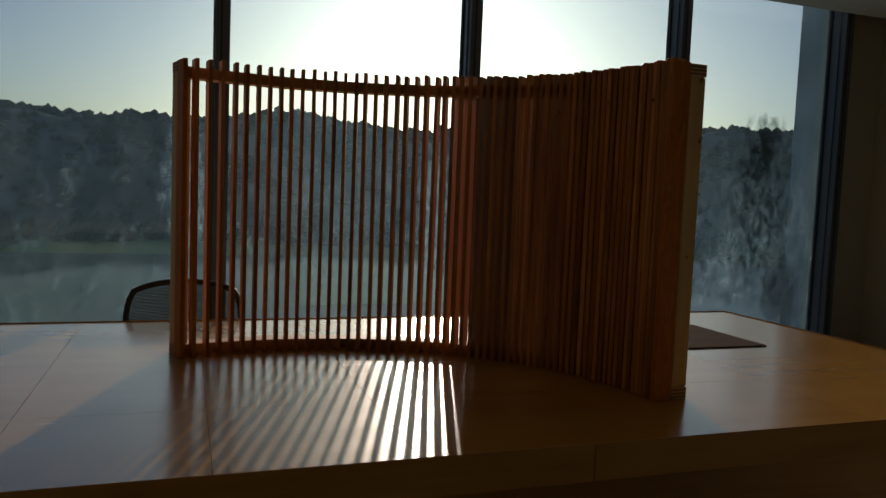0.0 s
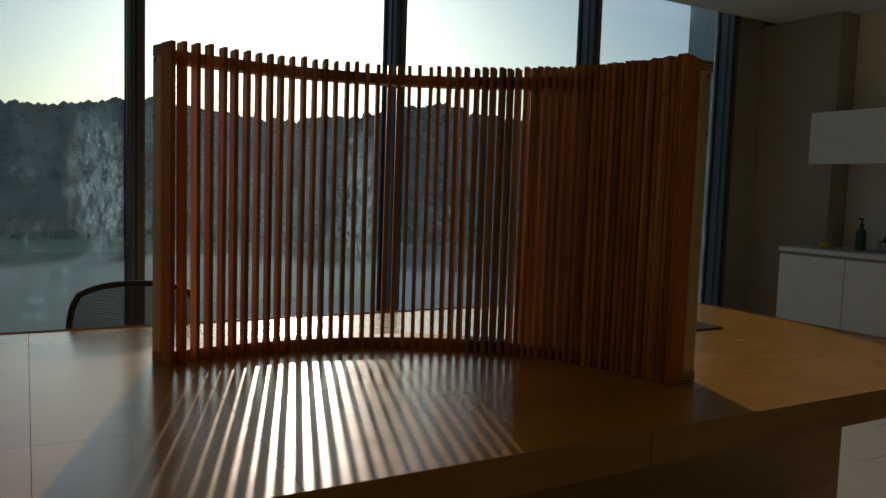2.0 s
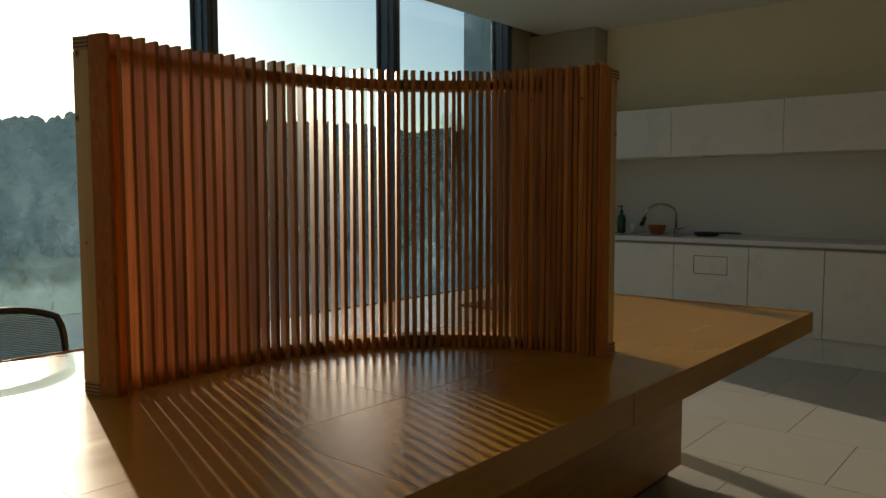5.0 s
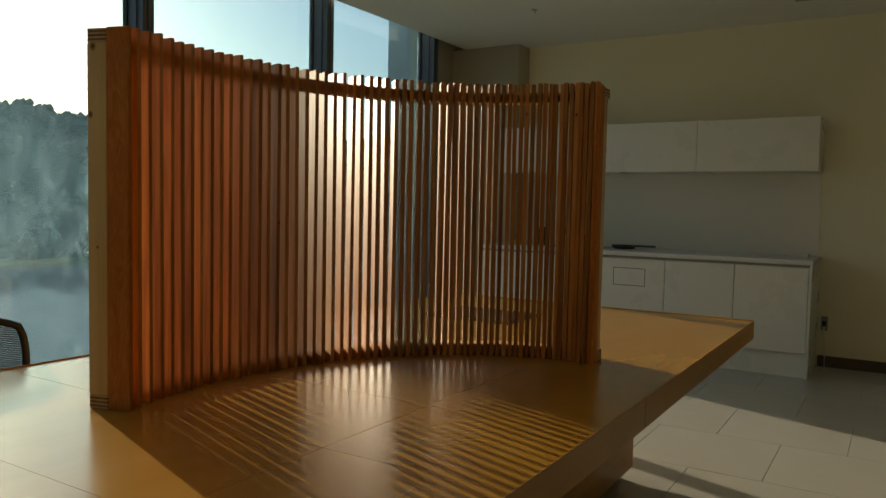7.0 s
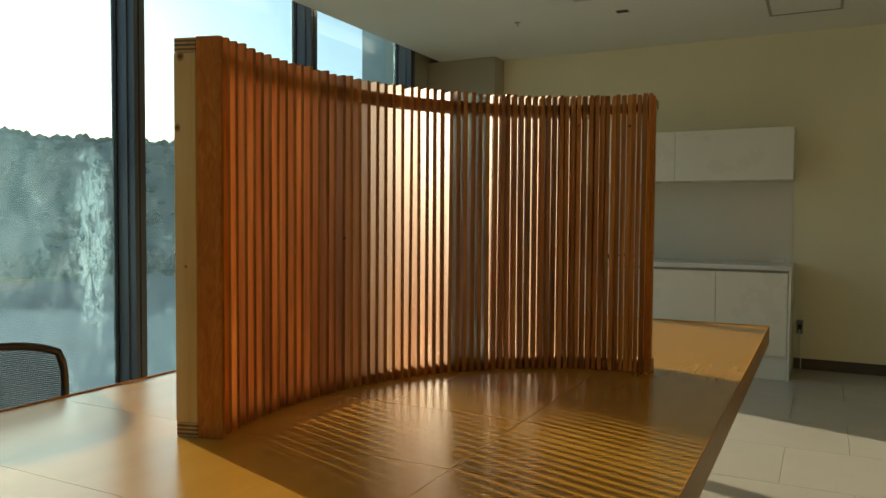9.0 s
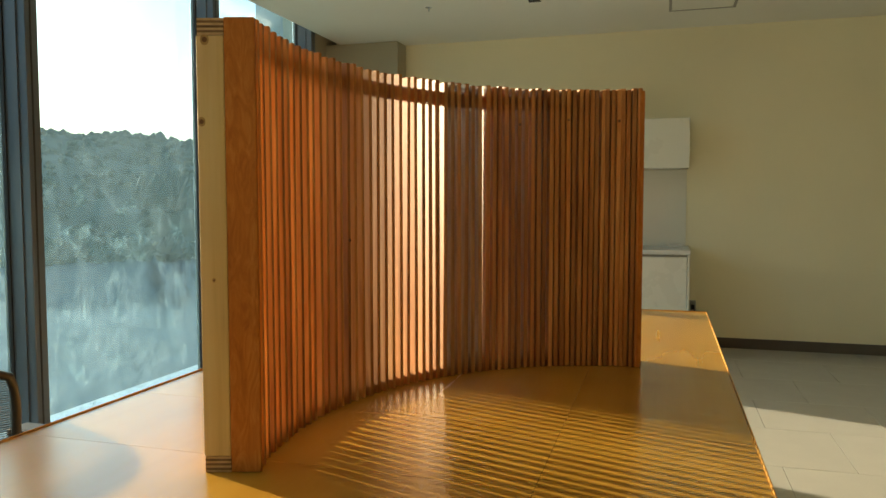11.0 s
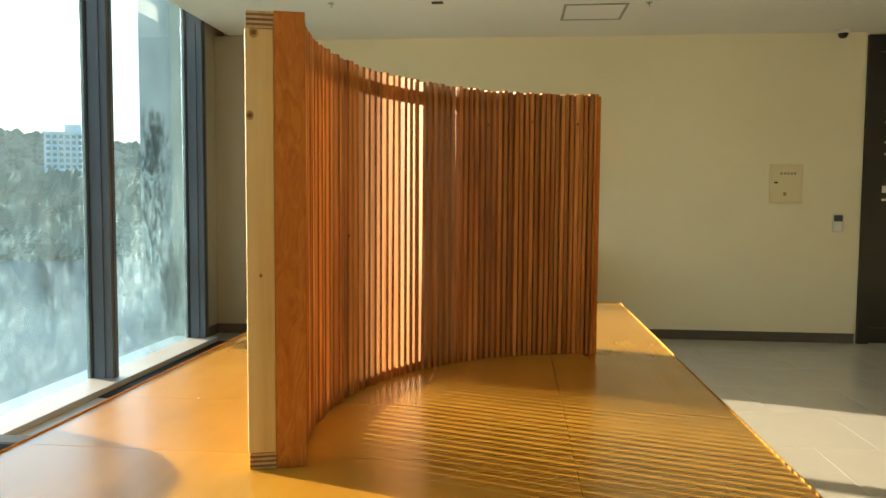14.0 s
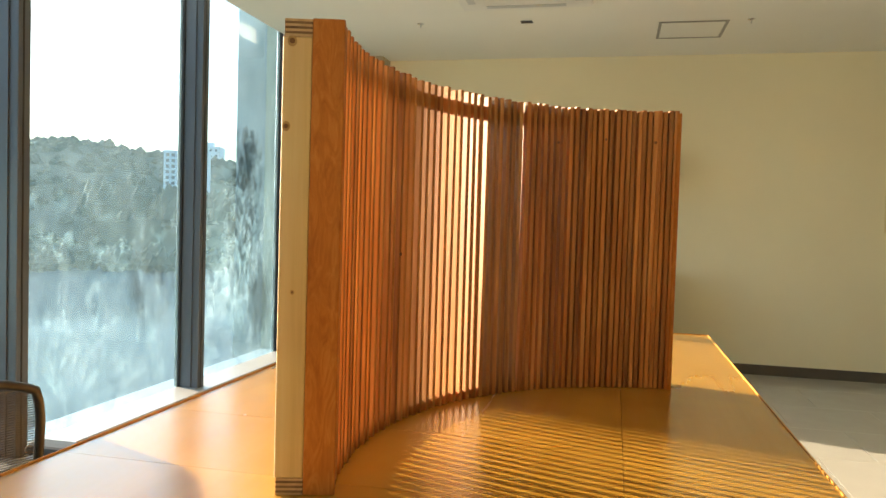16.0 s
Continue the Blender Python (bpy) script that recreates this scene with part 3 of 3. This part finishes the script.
part("lever", cyl(B(), (0, -0.015, 0.04), (-0.02, -0.09, 0.06), 0.006, 0.005), STEEL, tap, smooth=True)
soap = empty("soap_bottle", (5.20, 3.74, WT), "dark green pump soap bottle", "bottle")
part("bottle", turned([(0.033, 0), (0.036, 0.01), (0.036, 0.12), (0.03, 0.15), (0.013, 0.165), (0.013, 0.18)]), GREEN_GLASS, soap, smooth=True)
part("pump", turned([(0.015, 0.18), (0.015, 0.195), (0.005, 0.197), (0.005, 0.225)]), BLACK, soap, "black pump", True)
part("nozzle", soften(box(B(), -0.045, 0.012, -0.008, 0.008, 0.225, 0.238), 0.003), BLACK, soap)
cup = empty("drinking_glass", (5.22, 3.63, WT), "small pale plastic cup", "cup")
part("cup_body", turned([(0.025, 0), (0.032, 0.09), (0.030, 0.09), (0.024, 0.004)]), WHITE_PL, cup, smooth=True)
one("sponge", soften(box(B(), 5.04, 5.11, 3.89, 3.98, WT, WT + 0.045), 0.008), YELLOW, "yellow washing-up sponge on the worktop", "sponge")
bas = empty("dish_basket", (5.22, 3.42, WT), "orange plastic dish basket", "basket")
part("tub", turned([(0.055, 0), (0.075, 0.07), (0.078, 0.075), (0.073, 0.075), (0.052, 0.006)]), ORANGE, bas, smooth=True)
pan = empty("frying_pan", (5.18, 2.98, WT), "dark frying pan lying on the worktop", "pan")
part("pan_body", turned([(0.085, 0), (0.105, 0.03), (0.102, 0.03), (0.082, 0.004)], 28), BLACK, pan, smooth=True)
part("handle", soften(box(B(), -0.012, 0.012, -0.27, -0.10, 0.02, 0.035), 0.005), BLACK, pan)
ob = empty("wall_socket", (WALL_E, 1.462, 0.36), "small dark wall socket with a hanging cable", "socket")
part("plate", soften(box(B(), -0.010, -0.001, -0.024, 0.024, -0.055, 0.055), 0.003), FRAME_GREY, ob)
part("plug", soften(box(B(), -0.035, -0.0105, -0.014, 0.014, -0.02, 0.02), 0.004), BLACK, ob)
part("cable", tube(B(), [(-0.03, 0, -0.018), (-0.035, -0.004, -0.10), (-0.03, -0.012, -0.22), (-0.028, -0.014, -0.33)], 0.004, 8), WHITE_PL, ob, "thin white cable", True)
ob = empty("worktop_tray", (5.2, 1.62, WT), "small white box on the worktop", "box")
part("box_body", soften(box(B(), -0.03, 0.03, -0.05, 0.05, 0, 0.03), 0.004), WHITE_PL, ob)

# ---- wall fittings ----
pn = empty("wall_panel_box", (WALL_E, 0, 0), "ivory steel electrical panel box with printed label", "panel box")
part("frame", soften(box(B(), -0.012, -0.0005, -0.425, -0.150, 1.235, 1.572), 0.002, 1), IVORY, pn)
dr = part("door", soften(box(B(), -0.018, -0.0125, -0.405, -0.170, 1.258, 1.552), 0.0015, 1), IVORY, pn)
for k in range(5):
    y = -0.235 - k * 0.028
    part("print_bar", box(B(), -0.0188, -0.0182, y - 0.019, y, 1.482, 1.500), INK, dr, "unreadable printed characters")
part("print_bar", box(B(), -0.0188, -0.0182, -0.29, -0.265, 1.30, 1.328), INK, dr)
part("latch", soften(box(B(), -0.026, -0.0183, -0.215, -0.185, 1.405, 1.42), 0.002, 1), BLACK, dr, "dark latch")
th = empty("thermostat", (WALL_E, -0.727, 1.07), "white wall thermostat with a dark display", "thermostat")
part("case", soften(box(B(), -0.022, -0.0005, -0.042, 0.042, -0.075, 0.078), 0.006), WHITE_PL, th)
part("display", box(B(), -0.0232, -0.0222, -0.036, 0.036, 0.012, 0.066), SCREEN_GREY, th, "dark grey display")
dm = empty("dome_camera", (5.33, -0.672, CEIL_Z), "small white ceiling dome with a dark bubble", "dome camera")
part("mount", turned([(0.045, -0.03), (0.052, -0.02), (0.055, -0.0005)]), WHITE_PL, dm, smooth=True)
part("bubble", turned([(0.006, -0.072), (0.024, -0.066), (0.036, -0.05), (0.040, -0.031)]), BLACK, dm, "dark bubble", True)

door = empty("door_1", (WALL_E, 0, 0), "black metal framed dark glass door", "door", "", "structure")
for nm, bx, m in (("jamb", (-0.03, 0.15, -1.01, -0.918, 0.025, 2.66), DOOR_BLACK), ("jamb", (-0.03, 0.15, -2.948, -2.85, 0.025, 2.66), DOOR_BLACK),
                  ("head", (-0.03, 0.15, -2.849, -1.011, 2.52, 2.66), DOOR_BLACK), ("leaf", (0.03, 0.07, -1.93, -1.012, 0.03, 2.518), DOOR_BLACK),
                  ("leaf", (0.03, 0.07, -2.848, -1.932, 0.03, 2.518), DOOR_BLACK), ("bottom_rail", (0.015, 0.0295, -1.93, -1.012, 0.03, 0.16), DOOR_BLACK)):
    part(nm, box(B(), *bx), m, door)
for z, h in ((2.02, 0.012), (1.93, 0.006), (1.76, 0.008), (1.66, 0.006)):
    part("white_line", box(B(), 0.027, 0.0295, -1.9, -1.10, z - h, z + h), WHITE_PL, door, "pale printed line")
for z0, z1, y0 in ((1.33, 1.39, -1.2), (1.26, 1.28, -1.16)):
    part("print_bar", box(B(), 0.027, 0.0295, y0, -1.095, z0, z1), WHITE_PL, door)
one("wall_east", box(B(), WALL_E, WALL_E + 0.2, -2.949, -0.917, 2.662, 3.0), CREAM, "cream wall above the door", "wall", "structure")
one("door_backing", box(B(), WALL_E + 0.16, WALL_E + 0.2, -2.949, -0.917, -0.02, 2.661), DOOR_BLACK, "dark space behind the door", "wall", "structure")

# ---- ceiling fittings ----
ht = empty("ceiling_hatch", (4.588, 1.462, CEIL_Z), "square white ceiling access hatch with a grey frame", "hatch")
for bx in ((-0.236, 0.236, -0.236, -0.216), (-0.236, 0.236, 0.216, 0.236), (-0.236, -0.216, -0.2155, 0.2155), (0.216, 0.236, -0.2155, 0.2155)):
    part("frame", box(B(), *bx, -0.007, -0.0004), FRAME_GREY, ht)
part("lid", box(B(), -0.2145, 0.2145, -0.2145, 0.2145, -0.004, -0.0004), CEIL, ht)
sp = empty("ceiling_vent_slot", (4.24, 2.625, CEIL_Z), "small black recessed ceiling slot", "vent")
part("slot", box(B(), -0.03, 0.03, -0.042, 0.042, -0.003, -0.0004), GASKET, sp)
part("rim", box(B(), 0.031, 0.036, -0.047, 0.047, -0.005, -0.0004), SILL, sp)
for x, y in ((4.21, 3.41), (4.35, 1.085)):
    s = empty("sprinkler_head", (x, y, CEIL_Z), "tiny chrome ceiling sprinkler head", "sprinkler", "ceiling sprinklers")
    part("rose", cyl(B(), (0, 0, -0.004), (0, 0, -0.0004), 0.022, 0.026), STEEL, s)
    part("bulb", cyl(B(), (0, 0, -0.03), (0, 0, -0.004), 0.004, 0.007), STEEL, s)
ac = empty("ceiling_cassette", (3.40, 2.57, CEIL_Z), "square white ceiling air-conditioning cassette", "air conditioner")
part("panel", soften(box(B(), -0.42, 0.42, -0.43, 0.43, -0.03, -0.0004), 0.008), WHITE_PL, ac)
part("grille_plate", soften(box(B(), -0.26, 0.26, -0.26, 0.26, -0.038, -0.0305), 0.003), WHITE_PL, ac)
for bx in ((-0.26, 0.26, -0.37, -0.32), (-0.26, 0.26, 0.32, 0.37), (-0.37, -0.32, -0.26, 0.26), (0.32, 0.37, -0.26, 0.26)):
    part("louvre", box(B(), *bx, -0.034, -0.0305), SILL, ac, "grey louvre blade")

# ---- office chair behind the table ----
chair = empty("office_chair", pose(0.067, 3.245, 0.025, 0, 0, 0), "black mesh-back office chair tucked behind the table", "chair")


def back_point(u, v):
    """u across -1..1, v up 0..1: a curved backrest with rounded shoulders."""
    half = 0.212 - 0.030 * v ** 6
    x = half * u
    z = 0.50 + 0.323 * v - 0.03 * abs(u) ** 3 * v
    y = 0.02 - 0.075 * (1 - u * u) * 0.7 + 0.03 * v - 0.02
    return Vector((x, -y, z))


bm = B()
NU, NV = 24, 12
grid = [[bm.verts.new(back_point(-0.97 + 1.94 * i / NU, 0.03 + 0.94 * j / NV)) for i in range(NU + 1)] for j in range(NV + 1)]
for j in range(NV):
    for i in range(NU):
        bm.faces.new((grid[j][i], grid[j][i + 1], grid[j + 1][i + 1], grid[j + 1][i]))
part("back_mesh", bm, MESH, chair, "fine black mesh fabric", True)
rim = [back_point(-1, v / 10) for v in range(10)] + [back_point(-1 + 0.1 * k, 1) for k in range(21)] + [back_point(1, 1 - v / 10) for v in range(1, 11)]
part("back_frame", tube(B(), rim, 0.011, 8), BLACK, chair, smooth=True)
part("back_bottom_bar", tube(B(), [back_point(-1 + 0.1 * k, 0) for k in range(21)], 0.011, 8), BLACK, chair, smooth=True)
part("seat", soften(box(B(), -0.24, 0.24, -0.46, 0.0, 0.43, 0.49), 0.025, 3), BLACK, chair)
part("spine", tube(B(), [(0, -0.2, 0.415), (0, 0.07, 0.42), (0, 0.10, 0.5), (0, 0.07, 0.62)], 0.02), BLACK, chair, smooth=True)
for s in (-1, 1):
    part("arm_pad", soften(box(B(), s * 0.29 - 0.035, s * 0.29 + 0.035, -0.17, 0.07, 0.610, 0.635), 0.01), BLACK, chair)
    part("arm_post", tube(B(), [(s * 0.20, -0.2, 0.42), (s * 0.28, -0.19, 0.45), (s * 0.29, -0.10, 0.609)], 0.014), BLACK, chair, smooth=True)
part("gas_lift", cyl(B(), (0, -0.2, 0.09), (0, -0.2, 0.43), 0.026), BLACK, chair)
for k in range(5):
    a = 2 * math.pi * k / 5 + 0.3
    c, s = math.cos(a), math.sin(a)
    leg = part("base_leg", cyl(B(), (0, -0.2, 0.10), (0.29 * c, -0.2 + 0.29 * s, 0.07), 0.022, 0.014), BLACK, chair)
    part("castor", cyl(B(), (0.29 * c - 0.02 * s, -0.2 + 0.29 * s + 0.02 * c, 0.026), (0.29 * c + 0.02 * s, -0.2 + 0.29 * s - 0.02 * c, 0.026), 0.025), BLACK, leg)

# ---- outdoors ----
GZ = -14.0
one("outer_fin_wall", box(B(), 4.93, 5.25, 4.955, 5.285, -6, 6), CONCRETE, "stained concrete fin wall outside the window", "wall", "structure")
gm = B()
box(gm, -1500, 1500, 8, 2500, GZ - 1, GZ)
one("ground", gm, FIELD, "winter grassland below the building", "ground", "structure")


def sheet(points, z0, z1):
    """A low slab over a plan polygon."""
    bm = B()
    low, top = ([bm.verts.new((x, y, z)) for x, y in points] for z in (z0, z1))
    bm.faces.new(low[::-1]); bm.faces.new(top)
    for k in range(len(points)):
        n = (k + 1) % len(points)
        bm.faces.new((low[k], low[n], top[n], top[k]))
    return bm


one("water", sheet([(14, 30), (600, 30), (600, 160), (76, 160), (60, 120), (46, 98), (30, 60)], GZ, GZ + 0.05), WATER, "grey-blue river", "water", "structure")
one("meadow", sheet([(14, 96), (44, 98), (58, 122), (74, 167), (22, 167)], GZ, GZ + 0.04), BANK, "green meadow beside the river", "ground", "structure")
one("bank", box(B(), -36, 600, 168, 214, GZ, GZ + 0.06), BANK, "bright green river bank", "ground", "structure")


def ridge(az, far):
    """Height of the skyline hills by direction."""
    base = np.interp(az, (20, 28, 31, 34, 36, 39, 43, 46, 50, 55, 57.5, 61, 64, 67, 72, 76, 79, 81, 84, 87.5, 93, 96, 99, 102, 130),
                     (4.0, 4.2, 4.5, 4.6, 4.9, 5.1, 5.2, 5.4, 5.6, 5.8, 5.8, 6.6, 6.4, 5.6, 5.0, 5.1, 5.4, 5.7, 5.95, 5.45, 5.1, 4.95, 5.2, 5.4, 6.4)) + 0.06 * math.sin(az * 1.9)
    return far * math.tan(radians(base)) - 0.5


hill = B()
NA, NR = 150, 26
rows = []
for i in range(NA + 1):
    az = 5 + 150 * i / NA
    col = []
    for j in range(NR + 1):
        u = j / NR
        r = 215 + 330 * u
        zt = ridge(az, 520)
        prof = (math.sin(min(1, u / 0.92) * math.pi / 2)) ** 1.35
        n = noise.fractal(Vector((r * math.cos(radians(az)) * 0.018, r * math.sin(radians(az)) * 0.018, 0.3)), 0.9, 2.1, 5)
        z = GZ + (zt - GZ) * prof + n * 7 * math.sin(math.pi * min(u, 0.93)) - 6
        col.append(hill.verts.new((r * math.cos(radians(az)), r * math.sin(radians(az)), z)))
    rows.append(col)
for a, b in zip(rows, rows[1:]):
    for j in range(NR):
        hill.faces.new((a[j], a[j + 1], b[j + 1], b[j]))
hcoords = [[v.co.copy() for v in col] for col in rows]
one("hills", hill, HILL, "long wooded hillside across the river", "hill", "structure", True)

rnd = random.Random(3)
verts, faces = [], []


def crown(x, y, z, w, h):
    """A ragged small tree crown: a few crossing tapered clumps."""
    k0 = len(verts)
    n = 6
    for lvl, (f, zz) in enumerate(((0.55, 0.0), (1.0, 0.35), (0.75, 0.68), (0.2, 1.0))):
        for k in range(n):
            a = 2 * math.pi * (k + 0.5 * lvl) / n
            q = w * f * rnd.uniform(0.65, 1.25)
            verts.append((x + q * math.cos(a), y + q * math.sin(a), z + h * zz * rnd.uniform(0.88, 1.1)))
    for lvl in range(3):
        for k in range(n):
            a, b = k0 + lvl * n + k, k0 + lvl * n + (k + 1) % n
            faces.append((a, b, b + n, a + n))
    faces.append(tuple(k0 + 3 * n + k for k in range(n)))


for _ in range(5200):
    i, j = rnd.randrange(NA + 1), int(NR * min(0.97, rnd.random() ** 0.6))
    p = hcoords[i][j]
    s = rnd.uniform(0.7, 1.4)
    crown(p.x + rnd.uniform(-6, 6), p.y + rnd.uniform(-6, 6), p.z - 0.8, 2.4 * s, 3.4 * s)
for i in range(900):
    az = rnd.uniform(8, 150)
    p = hcoords[min(NA, int((az - 5) / 150 * NA))][24]
    s = rnd.uniform(0.6, 1.3)
    crown(520 * math.cos(radians(az)), 520 * math.sin(radians(az)), p.z - 1.5, 2.6 * s, 3.2 * s)
for _ in range(420):
    az, r = rnd.uniform(10, 125), rnd.uniform(202, 222)
    s = rnd.uniform(0.6, 1.3)
    crown(r * math.cos(radians(az)), r * math.sin(radians(az)), GZ, 2.4 * s, 5.5 * s)
for _ in range(120):
    az, r = rnd.uniform(26, 39), rnd.uniform(262, 292)
    s = rnd.uniform(0.8, 1.2)
    crown(r * math.cos(radians(az)), r * math.sin(radians(az)), -1.0, 3.4 * s, 10.0 * s)
me = bpy.data.meshes.new("woods")
me.from_pydata(verts, [], faces)
me.materials.append(WOODS)
tagged(new("woods", me), "dense bare winter woods covering the hillside", "trees", "", "stuff")


def tower(name, az, dist, width, depth, z0, z1, floors, bays, label):
    at = pose(dist * math.cos(radians(az)), dist * math.sin(radians(az)), 0, 0, 0, az - 90 - 14)
    t = empty(name, at, label, "building")
    part("wall", box(B(), -width / 2, width / 2, 0, depth, z0, z1), BLOCK_WHITE, t)
    part("roof", box(B(), -width / 2 - 0.3, width / 2 + 0.3, -0.3, depth + 0.3, z1, z1 + 0.8), BLOCK_WHITE, t)
    part("roof_house", box(B(), -width * 0.1, width * 0.25, depth * 0.3, depth * 0.7, z1 + 0.8, z1 + 3.6), BLOCK_WHITE, t)
    fh = (z1 - z0) / floors
    wm = mesh_of("window", box(B(), -0.62, 0.62, -0.12, 0.1, -0.6, 0.6), BLOCK_GLASS)
    for fl in range(floors):
        for b in range(bays):
            piece("window", wm, t, Matrix.Translation((-width / 2 + width * (b + 0.7) / (bays + 0.4), 0, z0 + fh * (fl + 0.55))))
    ws = mesh_of("window", box(B(), -0.1, 0.12, -0.7, 0.7, -0.6, 0.6), BLOCK_GLASS)
    for fl in range(floors):
        piece("window", ws, t, Matrix.Translation((-width / 2, depth * 0.5, z0 + fh * (fl + 0.55))))
    return t


tower("apartment_block", 32.7, 300, 15.5, 9, 5.0, 24.2, 9, 7, "white slab apartment block with rows of windows")
tower("office_tower", 31.3, 470, 20, 14, 8, 41, 10, 6, "pale tall building behind the apartment block")

# ---- floor tiles ----
floor = one("floor", box(B(), WEST - 0.2, WALL_E + 0.2, SOUTH - 0.2, 4.80, -0.25, 0.0185), GROUT, "pale porcelain tiled floor with thin joints", "floor", "structure")
P = 0.612
tile_mesh = mesh_of("tile", soften(box(B(), 0.001, P - 0.001, 0.001, P - 0.001, -0.0062, 0.0), 0.001, 1), TILE)
rest = B()
for i in range(-16, 6):
    x = 2.502 + P * (i - 0)
    off = 1.46 if i % 2 == 0 else 1.775
    for j in range(-17, 6):
        y = off + P * j
        if x < WEST - 0.3 or x + P > 6.1 or y < SOUTH - 0.4 or y > 4.42:
            continue
        x1, y1 = min(x + P, WALL_E - 0.001), min(y + P, 4.42)
        if x >= WALL_E - 0.05:
            continue
        full = x1 == x + P and y1 == y + P
        if full and x > 0.6 and y > -1.9:
            piece("tile", tile_mesh, floor, Matrix.Translation((x, y, 0.025)))
        else:
            box(rest, x + 0.001, x1 - 0.001, y + 0.001, y1 - 0.001, 0.0188, 0.025)
part("cut_tiles", rest, TILE, floor)["kind"] = "stuff"
one("floor_border", box(B(), WEST, 2.948, 4.421, 4.559, 0.0186, 0.025), TILE, "pale tile strip beside the sill", "floor", "structure")
